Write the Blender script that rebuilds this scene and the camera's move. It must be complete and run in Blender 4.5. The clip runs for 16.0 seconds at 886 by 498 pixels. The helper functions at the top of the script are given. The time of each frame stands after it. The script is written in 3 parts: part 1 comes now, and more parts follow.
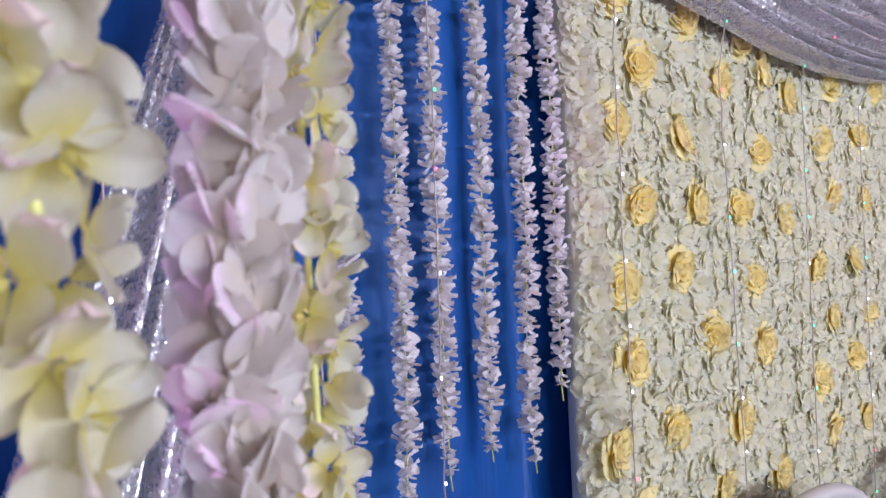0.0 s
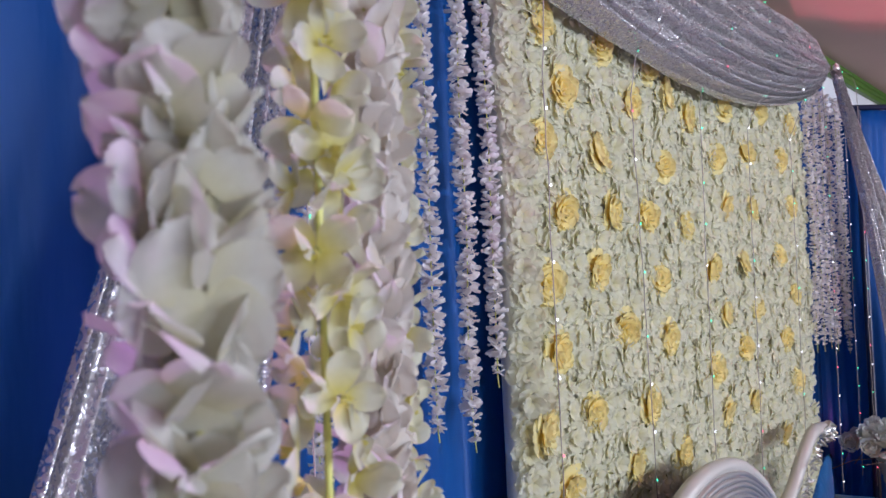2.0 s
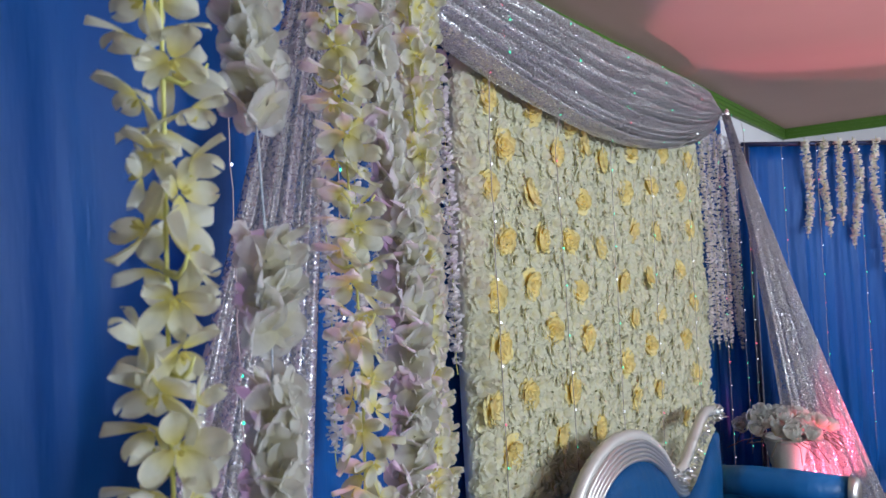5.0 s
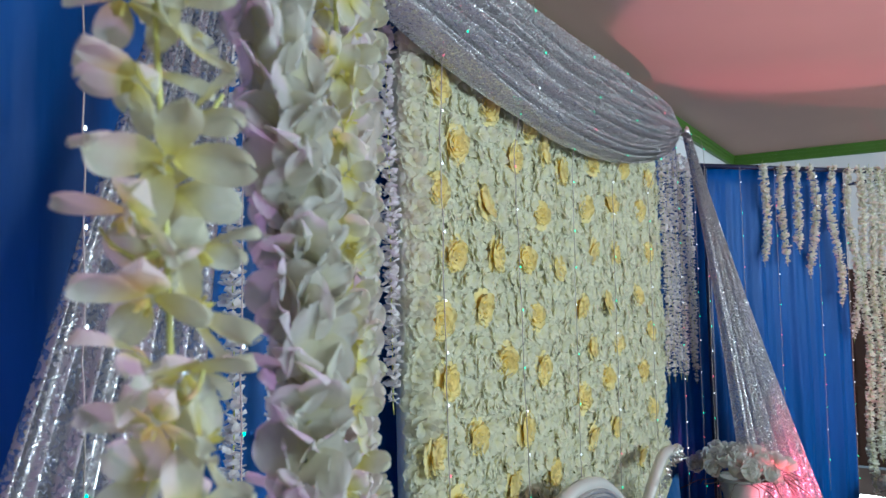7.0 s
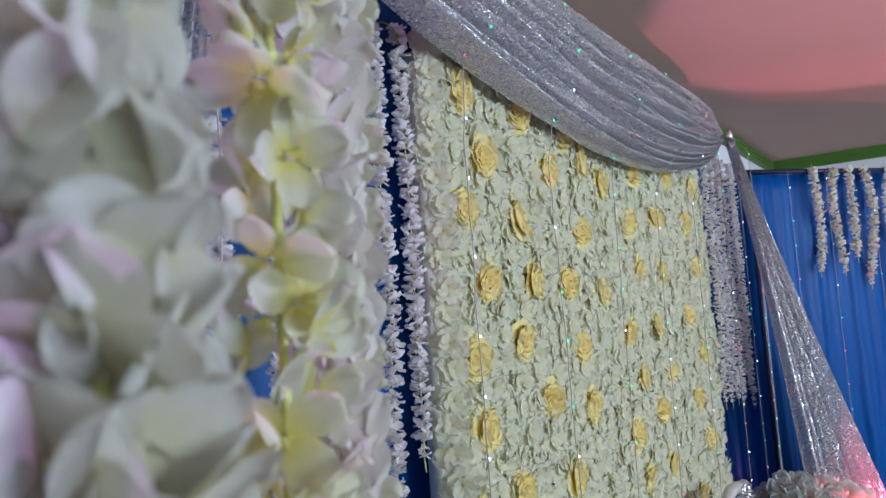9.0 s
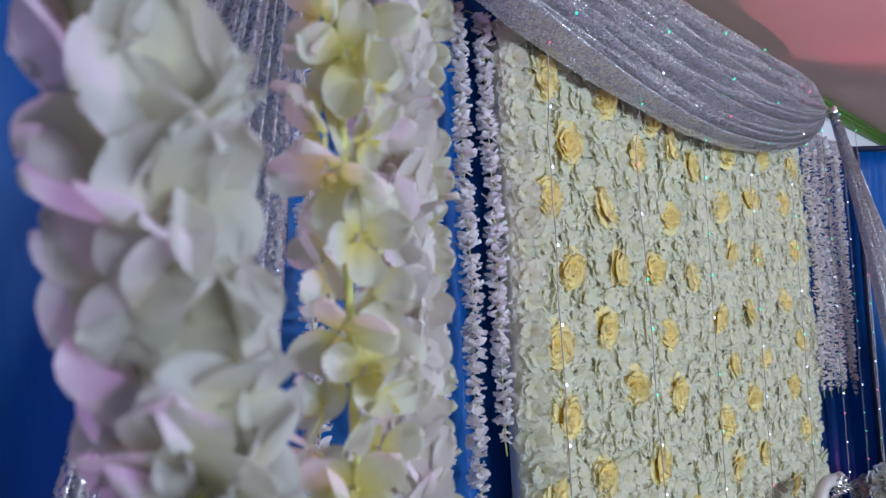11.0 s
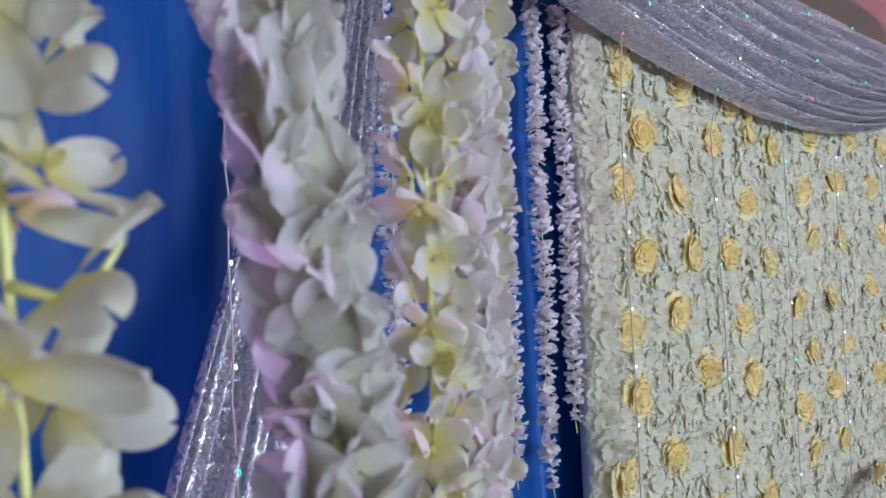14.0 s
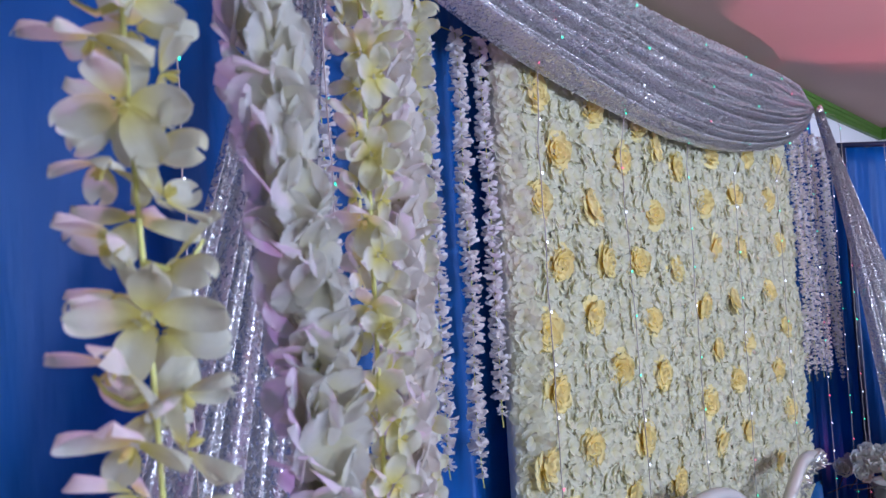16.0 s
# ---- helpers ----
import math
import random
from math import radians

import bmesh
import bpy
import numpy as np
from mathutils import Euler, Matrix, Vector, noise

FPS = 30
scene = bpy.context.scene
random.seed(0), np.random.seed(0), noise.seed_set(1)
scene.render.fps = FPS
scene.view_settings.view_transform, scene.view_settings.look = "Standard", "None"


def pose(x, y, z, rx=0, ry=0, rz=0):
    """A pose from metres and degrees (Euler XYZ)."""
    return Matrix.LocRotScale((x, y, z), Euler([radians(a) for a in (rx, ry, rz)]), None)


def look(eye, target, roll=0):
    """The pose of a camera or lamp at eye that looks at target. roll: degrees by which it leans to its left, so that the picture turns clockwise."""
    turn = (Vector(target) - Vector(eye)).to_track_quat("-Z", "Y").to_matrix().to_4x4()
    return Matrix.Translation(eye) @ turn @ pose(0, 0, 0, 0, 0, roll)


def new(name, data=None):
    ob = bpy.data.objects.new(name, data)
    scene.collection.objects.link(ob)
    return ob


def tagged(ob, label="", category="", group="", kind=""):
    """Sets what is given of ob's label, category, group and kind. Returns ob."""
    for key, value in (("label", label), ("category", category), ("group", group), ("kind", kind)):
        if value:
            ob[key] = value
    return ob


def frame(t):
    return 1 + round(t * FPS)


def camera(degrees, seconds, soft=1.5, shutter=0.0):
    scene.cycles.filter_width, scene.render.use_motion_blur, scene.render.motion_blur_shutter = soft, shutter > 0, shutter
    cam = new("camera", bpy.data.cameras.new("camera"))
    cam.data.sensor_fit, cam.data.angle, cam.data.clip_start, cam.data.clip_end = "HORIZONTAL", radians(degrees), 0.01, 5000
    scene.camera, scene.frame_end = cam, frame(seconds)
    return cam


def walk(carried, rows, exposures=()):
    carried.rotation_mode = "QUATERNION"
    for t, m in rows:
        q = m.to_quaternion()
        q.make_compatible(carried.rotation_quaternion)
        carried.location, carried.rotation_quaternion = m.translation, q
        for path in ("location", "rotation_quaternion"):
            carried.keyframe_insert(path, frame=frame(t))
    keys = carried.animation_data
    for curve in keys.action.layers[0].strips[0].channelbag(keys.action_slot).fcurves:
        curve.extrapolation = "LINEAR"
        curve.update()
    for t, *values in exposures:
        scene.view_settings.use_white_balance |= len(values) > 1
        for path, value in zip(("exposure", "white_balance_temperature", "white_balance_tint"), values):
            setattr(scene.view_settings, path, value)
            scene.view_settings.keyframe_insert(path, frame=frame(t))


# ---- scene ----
cam = camera(62.4, 16.0, 1.5, 0.15)
cam.data.dof.use_dof, cam.data.dof.focus_distance, cam.data.dof.aperture_fstop = True, 1.8, 13.0
PATH = [
    (0, (0.0769, 0.1531, 1.6362), (1.3996, 1.6533, 1.6493), -2.69),
    (0.5, (0.0311, 0.1259, 1.6426), (1.3785, 1.6039, 1.6555), -2.5),
    (1, (-0.011, 0.1091, 1.6382), (1.3814, 1.5446, 1.6569), -2.4),
    (1.5, (-0.0552, 0.1022, 1.6322), (1.3823, 1.4927, 1.6515), -2.3),
    (2, (-0.1043, 0.0923, 1.6291), (1.3914, 1.4199, 1.6484), -2.7),
    (2.5, (-0.1633, 0.0644, 1.6269), (1.3829, 1.3321, 1.6723), -2.29),
    (3, (-0.2542, 0.0073, 1.6327), (1.3226, 1.237, 1.6693), -2.19),
    (3.5, (-0.3383, -0.0747, 1.6296), (1.2209, 1.1779, 1.6403), -1.89),
    (4, (-0.4646, -0.1903, 1.6548), (1.0796, 1.0803, 1.6833), -3.29),
    (4.2, (-0.5103, -0.2306, 1.6669), (1.0285, 1.0464, 1.6987), -3.1),
    (6.3, (-0.6935, -0.1664, 1.6622), (1.0372, 0.8349, 1.7049), -3.24),
    (6.5, (-0.5737, -0.1052, 1.6538), (1.1579, 0.8947, 1.6944), -3.34),
    (7, (-0.2987, 0.0207, 1.6532), (1.3973, 1.0768, 1.7442), -1.46),
    (7.5, (-0.1086, 0.1636, 1.6571), (1.5713, 1.2465, 1.7292), -2.66),
    (8, (-0.0533, 0.2023, 1.6678), (1.6137, 1.2926, 1.8475), -3.57),
    (8.2, (-0.0624, 0.1875, 1.6626), (1.6022, 1.2815, 1.8415), -3.77),
    (10.3, (-0.0663, 0.1663, 1.7072), (1.5191, 1.3814, 1.8062), -2.99),
    (10.5, (-0.0683, 0.1613, 1.7081), (1.4913, 1.4099, 1.7997), -2.79),
    (11, (-0.0791, 0.1451, 1.7139), (1.4285, 1.4554, 1.8145), -3.1),
    (11.5, (-0.088, 0.1299, 1.7198), (1.3494, 1.5184, 1.7971), -2.2),
    (12, (-0.089, 0.1269, 1.7207), (1.3271, 1.538, 1.7802), -2.0),
    (12.5, (-0.0949, 0.1249, 1.7218), (1.3035, 1.5537, 1.7752), -2.2),
    (13, (-0.0999, 0.1168, 1.7237), (1.2627, 1.58, 1.7729), -2.2),
    (13.5, (-0.1148, 0.0948, 1.7265), (1.2442, 1.5611, 1.7809), -2.0),
    (14, (-0.1437, 0.0737, 1.7297), (1.2163, 1.5392, 1.78), -2.6),
    (14.5, (-0.1817, 0.0416, 1.7318), (1.198, 1.4881, 1.7962), -3.2),
    (15, (-0.2096, 0.0056, 1.7336), (1.1864, 1.4365, 1.7951), -3.4),
    (15.5, (-0.2297, -0.0143, 1.7306), (1.2315, 1.3479, 1.8256), -3.4),
    (16, (-0.2551, -0.0379, 1.7146), (1.233, 1.2959, 1.7952), -3.5),
]
walk(cam, [(t, look(eye, target, roll)) for t, eye, target, roll in PATH],
     [(0.0, 0.25, 5850, 24), (1.5, 0.07, 5900, 18), (3.5, -0.03, 6000, 17), (4.2, -0.03, 6000, 17), (6.3, -0.03, 5650, -5), (8.2, -0.08, 5600, 1), (10.3, -0.05, 5400, 10), (13.5, 0.0, 5400, 14), (16.0, 0.0, 5300, 20)])

# ---- light ----
FLOOR, CEIL = -0.15, 2.85
world = bpy.data.worlds.new("world")
scene.world = world
world.use_nodes = True
world.node_tree.nodes["Background"].inputs[0].default_value = (0.6, 0.68, 0.8, 1)
world.node_tree.nodes["Background"].inputs[1].default_value = 0.25


def lamp(name, kind, m, power, colour, **settings):
    data = bpy.data.lights.new(name, kind)
    data.energy, data.color = power, colour
    for key, value in settings.items():
        if key == "size":
            data.size = value
        elif key == "size_y":
            data.shape, data.size_y = "RECTANGLE", value
        elif key == "soft":
            data.shadow_soft_size = value
        elif key == "cone":
            data.spot_size = radians(value)
        elif key == "blend":
            data.spot_blend = value
    ob = new(name, data)
    ob.matrix_world = m
    return ob


# unseen lamps added on the far wall, behind the camera, for even frontal light
UNSEEN_LAMPS = [(0.3, 1.95, 105), (2.5, 2.0, 150), (4.8, 2.1, 90)]
for lx, lz, power in UNSEEN_LAMPS:
    lamp("hall_lamp", "AREA", pose(lx, -4.03, lz, 86), power, (0.86, 0.94, 1.0), size=1.5, size_y=0.4)
# coloured stage spotlights on the floor
STAGE_LAMPS = [
    ((4.25, 0.48, -0.03), (4.78, 0.72, 0.70), 75, (1.0, 0.11, 0.20), 85, 0.4),
    ((3.75, -0.25, 0.10), (3.75, -0.15, 2.8), 180, (1.0, 0.29, 0.40), 57, 0.15),
    ((-0.75, 0.75, 0.10), (0.45, 0.62, 1.75), 92, (0.86, 0.42, 0.94), 52, 0.4),
]
for eye, target, power, colour, cone, blend in STAGE_LAMPS:
    lamp("stage_lamp", "SPOT", look(eye, target), power, colour, cone=cone, blend=blend, soft=0.04)


# ---- materials ----
def material(name, colour, rough=0.6, metal=0.0, spec=0.5):
    mat = bpy.data.materials.new(name)
    mat.use_nodes = True
    b = mat.node_tree.nodes["Principled BSDF"]
    b.inputs["Base Color"].default_value = (*colour, 1)
    b.inputs["Roughness"].default_value = rough
    b.inputs["Metallic"].default_value = metal
    b.inputs["Specular IOR Level"].default_value = spec
    return mat, mat.node_tree.nodes, mat.node_tree.links, b


def mixed(nodes, links, factor, a, b, blend="MIX"):
    n = nodes.new("ShaderNodeMix")
    n.data_type, n.blend_type = "RGBA", blend
    for socket, value in ((n.inputs[0], factor), (n.inputs[6], a), (n.inputs[7], b)):
        if hasattr(value, "is_linked"):
            links.new(value, socket)
        elif isinstance(value, (int, float)):
            socket.default_value = value
        else:
            socket.default_value = (*value, 1)
    return n.outputs[2]


def noisy(nodes, links, scale, detail=3.0, stretch=None):
    tc = nodes.new("ShaderNodeTexCoord")
    n = nodes.new("ShaderNodeTexNoise")
    n.inputs["Scale"].default_value, n.inputs["Detail"].default_value = scale, detail
    if stretch:
        mp = nodes.new("ShaderNodeMapping")
        mp.inputs["Scale"].default_value = stretch
        links.new(tc.outputs["Object"], mp.inputs[0])
        links.new(mp.outputs[0], n.inputs["Vector"])
    else:
        links.new(tc.outputs["Object"], n.inputs["Vector"])
    return n.outputs["Fac"]


def bumped(nodes, links, b, height, strength=0.3, distance=0.01):
    n = nodes.new("ShaderNodeBump")
    n.inputs["Strength"].default_value, n.inputs["Distance"].default_value = strength, distance
    links.new(height, n.inputs["Height"])
    links.new(n.outputs[0], b.inputs["Normal"])


def petal_material(name, rim, heart, glow=0.35, vary=0.12, tone=None):
    """Thin cloth petals: the colour runs from the flower's heart to its rim, and light shines through."""
    mat, nodes, links, b = material(name, rim, 0.65, spec=0.25)
    at = nodes.new("ShaderNodeAttribute")
    at.attribute_name = "radial"
    ramp = nodes.new("ShaderNodeValToRGB")
    ramp.color_ramp.elements[0].position, ramp.color_ramp.elements[0].color = 0.08, (*heart, 1)
    ramp.color_ramp.elements[1].position, ramp.color_ramp.elements[1].color = 0.62, (*rim, 1)
    links.new(at.outputs["Fac"], ramp.inputs[0])
    info = nodes.new("ShaderNodeObjectInfo")
    geo = nodes.new("ShaderNodeNewGeometry")
    add = nodes.new("ShaderNodeMath")
    add.operation = "ADD"
    links.new(info.outputs["Random"], add.inputs[0])
    links.new(geo.outputs["Random Per Island"], add.inputs[1])
    half = nodes.new("ShaderNodeMath")
    half.operation = "MULTIPLY"
    half.inputs[1].default_value = vary
    links.new(add.outputs[0], half.inputs[0])
    col = mixed(nodes, links, half.outputs[0], ramp.outputs[0], tone or heart)
    vein = noisy(nodes, links, 260, 2)
    col = mixed(nodes, links, 0.12, col, vein, "OVERLAY")
    links.new(col, b.inputs["Base Color"])
    bumped(nodes, links, b, vein, 0.25, 0.002)
    tr = nodes.new("ShaderNodeBsdfTranslucent")
    links.new(col, tr.inputs[0])
    mx = nodes.new("ShaderNodeMixShader")
    mx.inputs[0].default_value = glow
    links.new(b.outputs[0], mx.inputs[1])
    links.new(tr.outputs[0], mx.inputs[2])
    links.new(mx.outputs[0], nodes["Material Output"].inputs[0])
    return mat


WHITE = petal_material("white_petal", (0.69, 0.68, 0.65), (0.69, 0.665, 0.50), 0.62)
CREAM = petal_material("cream_petal", (0.72, 0.715, 0.63), (0.70, 0.64, 0.20), 0.58, 0.15)
PINKISH = petal_material("pale_pink_petal", (0.75, 0.72, 0.70), (0.74, 0.67, 0.58), 0.58, 0.2)
WALL_WHITE = petal_material("hydrangea_petal", (0.80, 0.785, 0.655), (0.79, 0.76, 0.53), 0.62, 0.10)
ROSE = petal_material("yellow_rose_petal", (0.92, 0.83, 0.46), (0.92, 0.76, 0.20), 0.55, 0.08)
SMALL = petal_material("small_petal", (0.88, 0.84, 0.84), (0.84, 0.78, 0.77), 0.5, 0.10)
SMALL_CREAM = petal_material("small_cream_petal", (0.86, 0.86, 0.78), (0.80, 0.80, 0.62), 0.38, 0.10)
STEM, n_, l_, b_ = material("stem_green", (0.52, 0.52, 0.16), 0.5)
LEAF, n_, l_, b_ = material("olive_leaf", (0.20, 0.20, 0.07), 0.6)
WIRE, n_, l_, b_ = material("clear_wire", (0.33, 0.28, 0.26), 0.35)
CORD, n_, l_, b_ = material("clear_cord", (0.32, 0.36, 0.42), 0.3)


def sequin_material():
    """Silver satin strewn with small round sequins, each tilted its own way."""
    mat, nodes, links, b = material("silver_sequin_cloth", (0.97, 0.96, 0.97), 0.22, 0.92)
    tc = nodes.new("ShaderNodeTexCoord")
    vor = nodes.new("ShaderNodeTexVoronoi")
    vor.inputs["Scale"].default_value = 185
    links.new(tc.outputs["Object"], vor.inputs["Vector"])
    geo = nodes.new("ShaderNodeNewGeometry")
    off = nodes.new("ShaderNodeVectorMath")
    off.operation = "SUBTRACT"
    off.inputs[1].default_value = (0.5, 0.5, 0.5)
    links.new(vor.outputs["Color"], off.inputs[0])
    sc = nodes.new("ShaderNodeVectorMath")
    sc.operation = "SCALE"
    sc.inputs["Scale"].default_value = 0.60
    links.new(off.outputs[0], sc.inputs[0])
    add = nodes.new("ShaderNodeVectorMath")
    add.operation = "ADD"
    links.new(geo.outputs["Normal"], add.inputs[0])
    links.new(sc.outputs[0], add.inputs[1])
    nrm = nodes.new("ShaderNodeVectorMath")
    nrm.operation = "NORMALIZE"
    links.new(add.outputs[0], nrm.inputs[0])
    links.new(nrm.outputs[0], b.inputs["Normal"])
    ground = nodes.new("ShaderNodeBsdfPrincipled")
    ground.inputs["Base Color"].default_value = (0.60, 0.57, 0.59, 1)
    ground.inputs["Roughness"].default_value = 0.36
    ground.inputs["Metallic"].default_value = 0.2
    bumped(nodes, links, ground, noisy(nodes, links, 900, 2), 0.2, 0.001)
    sep = nodes.new("ShaderNodeSeparateColor")
    links.new(vor.outputs["Color"], sep.inputs[0])
    some = nodes.new("ShaderNodeMath")
    some.operation = "GREATER_THAN"
    some.inputs[1].default_value = 0.45
    links.new(sep.outputs[2], some.inputs[0])
    mx = nodes.new("ShaderNodeMixShader")
    links.new(some.outputs[0], mx.inputs[0])
    links.new(ground.outputs[0], mx.inputs[1])
    links.new(b.outputs[0], mx.inputs[2])
    links.new(mx.outputs[0], nodes["Material Output"].inputs[0])
    return mat


SEQUIN = sequin_material()


def satin(name, colour, rough, dark):
    mat, nodes, links, b = material(name, colour, rough)
    b.inputs["Specular IOR Level"].default_value = 0.32
    # broad upright bands of the darker tone: fold shading put into the colour
    fold_shade = noisy(nodes, links, 2, 3, (2.5, 2.5, 0.35))
    links.new(mixed(nodes, links, fold_shade, colour, dark), b.inputs["Base Color"])
    bumped(nodes, links, b, noisy(nodes, links, 5, 3, (3, 3, 0.5)), 0.35, 0.02)
    weave = noisy(nodes, links, 600, 2)
    rough_mix = mixed(nodes, links, weave, (rough - 0.06,) * 3, (rough + 0.08,) * 3)
    links.new(rough_mix, b.inputs["Roughness"])
    return mat


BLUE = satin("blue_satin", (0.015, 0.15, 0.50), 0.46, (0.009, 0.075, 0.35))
SOFA_BLUE = satin("blue_upholstery", (0.012, 0.12, 0.33), 0.38, (0.010, 0.095, 0.28))

SILVER, n_, l_, b_ = material("silver_leaf", (0.62, 0.61, 0.60), 0.28, 0.9)
bumped(n_, l_, b_, noisy(n_, l_, 120, 4), 0.4, 0.004)
GREY_WOOD, n_, l_, b_ = material("silver_paint", (0.50, 0.48, 0.45), 0.4, 0.35)
bumped(n_, l_, b_, noisy(n_, l_, 40, 4), 0.2, 0.003)
PLASTER, n_, l_, b_ = material("white_plaster", (0.72, 0.71, 0.72), 0.85)
l_.new(mixed(n_, l_, noisy(n_, l_, 1.5, 5), (0.76, 0.75, 0.76), (0.64, 0.63, 0.65)), b_.inputs["Base Color"])
bumped(n_, l_, b_, noisy(n_, l_, 60, 4), 0.15, 0.003)
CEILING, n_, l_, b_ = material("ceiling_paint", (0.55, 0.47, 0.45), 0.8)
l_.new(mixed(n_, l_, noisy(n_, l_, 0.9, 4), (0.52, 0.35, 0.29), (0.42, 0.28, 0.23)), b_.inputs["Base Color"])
GREEN, n_, l_, b_ = material("green_paint", (0.13, 0.30, 0.02), 0.5)
l_.new(mixed(n_, l_, noisy(n_, l_, 8, 5), (0.075, 0.17, 0.012), (0.05, 0.12, 0.01)), b_.inputs["Base Color"])
CARPET, n_, l_, b_ = material("brown_carpet", (0.16, 0.12, 0.10), 0.95)
l_.new(mixed(n_, l_, noisy(n_, l_, 90, 3), (0.19, 0.14, 0.12), (0.12, 0.09, 0.08)), b_.inputs["Base Color"])
DOOR_WOOD, n_, l_, b_ = material("dark_door_wood", (0.05, 0.022, 0.014), 0.45)
l_.new(mixed(n_, l_, noisy(n_, l_, 6, 6, (8, 8, 0.6)), (0.065, 0.028, 0.017), (0.03, 0.013, 0.009)), b_.inputs["Base Color"])
PIPE, n_, l_, b_ = material("dark_blue_pipe", (0.02, 0.03, 0.08), 0.4, 0.4)
BACKING, n_, l_, b_ = material("white_backing_cloth", (0.80, 0.79, 0.68), 0.8)
bumped(n_, l_, b_, noisy(n_, l_, 50, 4), 0.3, 0.004)
BASKET, n_, l_, b_ = material("whitewashed_wicker", (0.34, 0.34, 0.32), 0.7)
bumped(n_, l_, b_, noisy(n_, l_, 70, 3), 0.3, 0.004)
TWIG, n_, l_, b_ = material("dry_twig", (0.10, 0.07, 0.05), 0.8)
BLACK, n_, l_, b_ = material("black_casing", (0.02, 0.02, 0.02), 0.45)


def glowing(name, colour, strength):
    mat, nodes, links, b = material(name, colour, 0.3)
    b.inputs["Emission Color"].default_value = (*colour, 1)
    b.inputs["Emission Strength"].default_value = strength
    return mat


BULB_WHITE = glowing("white_bulb", (0.9, 0.95, 1.0), 3.5)
BULB_GREEN = glowing("green_bulb", (0.05, 1.0, 0.45), 2.5)
BULB_RED = glowing("red_bulb", (1.0, 0.12, 0.2), 2.5)
PANEL_LIGHT = glowing("lamp_diffuser", (1.0, 0.97, 0.92), 4)


# ---- helpers for building ----
def meshed(name, bm, mat):
    me = bpy.data.meshes.new(name)
    bm.to_mesh(me)
    bm.free()
    me.materials.append(mat)
    return me


def smooth(me):
    me.polygons.foreach_set("use_smooth", [True] * len(me.polygons))
    return me


def part(name, bm, mat, parent=None, label="", m=None, soft=True):
    me = bm if isinstance(bm, bpy.types.Mesh) else meshed(name, bm, mat)
    if soft:
        smooth(me)
    ob = new(name, me)
    if parent:
        ob.parent = parent
    if m is not None:
        ob.matrix_basis = m
    if label:
        ob["label"] = label
    return ob


def thing(name, at, label, category, group="", kind=""):
    ob = new(name)
    ob.empty_display_size = 0.05
    ob.location = at
    return tagged(ob, label, category, group, kind)


def box(lo, hi, bm=None, bevel=0.0):
    bm = bm or bmesh.new()
    v = bmesh.ops.create_cube(bm, size=1)["verts"]
    for p in v:
        p.co = [lo[i] + (p.co[i] + 0.5) * (hi[i] - lo[i]) for i in range(3)]
    if bevel:
        bmesh.ops.bevel(bm, geom=list({e for p in v for e in p.link_edges}), offset=bevel, segments=2, affect="EDGES")
    return bm


def sheet(fn, nu, nv, bm=None, thick=0.0):
    """A grid of (nu x nv) faces through the points fn(u, v)."""
    bm = bm or bmesh.new()
    rows = [[bm.verts.new(fn(i / nu, j / nv)) for j in range(nv + 1)] for i in range(nu + 1)]
    faces = [bm.faces.new((rows[i][j], rows[i + 1][j], rows[i + 1][j + 1], rows[i][j + 1])) for i in range(nu) for j in range(nv)]
    if thick:
        bmesh.ops.solidify(bm, geom=faces, thickness=thick)
    return bm


def tube(points, radius, sides=8, bm=None, closed=True):
    """A tube through the points; radius is a number or a function of 0..1."""
    bm = bm or bmesh.new()
    pts = [Vector(p) for p in points]
    rings = []
    for i, p in enumerate(pts):
        d = (pts[min(i + 1, len(pts) - 1)] - pts[max(i - 1, 0)]).normalized()
        a = d.orthogonal().normalized() if abs(d.z) > 0.95 else d.cross(Vector((0, 0, 1))).normalized()
        if abs(d.z) > 0.95:
            a = Vector((1, 0, 0)) - d * d.x
            a.normalize()
        b = d.cross(a)
        r = radius(i / max(1, len(pts) - 1)) if callable(radius) else radius
        rings.append([bm.verts.new(p + (a * math.cos(k * math.tau / sides) + b * math.sin(k * math.tau / sides)) * r) for k in range(sides)])
    for r0, r1 in zip(rings, rings[1:]):
        for k in range(sides):
            bm.faces.new((r0[k], r0[(k + 1) % sides], r1[(k + 1) % sides], r1[k]))
    if closed:
        bm.faces.new(rings[0][::-1])
        bm.faces.new(rings[-1])
    return bm


def petal(bm, m, length, width, cup, nu=4, nv=4, rnd=None, full=False, ruffle=0.0):
    """One rounded petal from the origin along +x of m; the layer holds how far out each corner lies."""
    lay = bm.verts.layers.float.get("radial") or bm.verts.layers.float.new("radial")
    ph = rnd.uniform(0, 6.28) if rnd else 0.0
    rows = []
    for i in range(nu + 1):
        u = math.sin(math.pi / 2 * i / nu) * 0.9985
        half = width * 0.5 * (1.5 * (u + 0.15) ** 0.5 * (1 - u) ** 0.4 if full else 1.62 * (u + 0.03) ** 0.7 * (1 - u) ** 0.46)
        row = []
        for j in range(nv + 1):
            s = 2 * j / nv - 1
            x = length * (u - 0.04 * u * s * s)
            z = cup * length * (0.9 * s * s * u * 0.6 + 0.55 * u * u) + ruffle * length * u * math.sin(ph + 5 * s + 3 * u)
            v = bm.verts.new(m @ Vector((x, half * s, z)))
            v[lay] = u
            row.append(v)
        rows.append(row)
    for i in range(nu):
        for j in range(nv):
            bm.faces.new((rows[i][j], rows[i + 1][j], rows[i + 1][j + 1], rows[i][j + 1]))


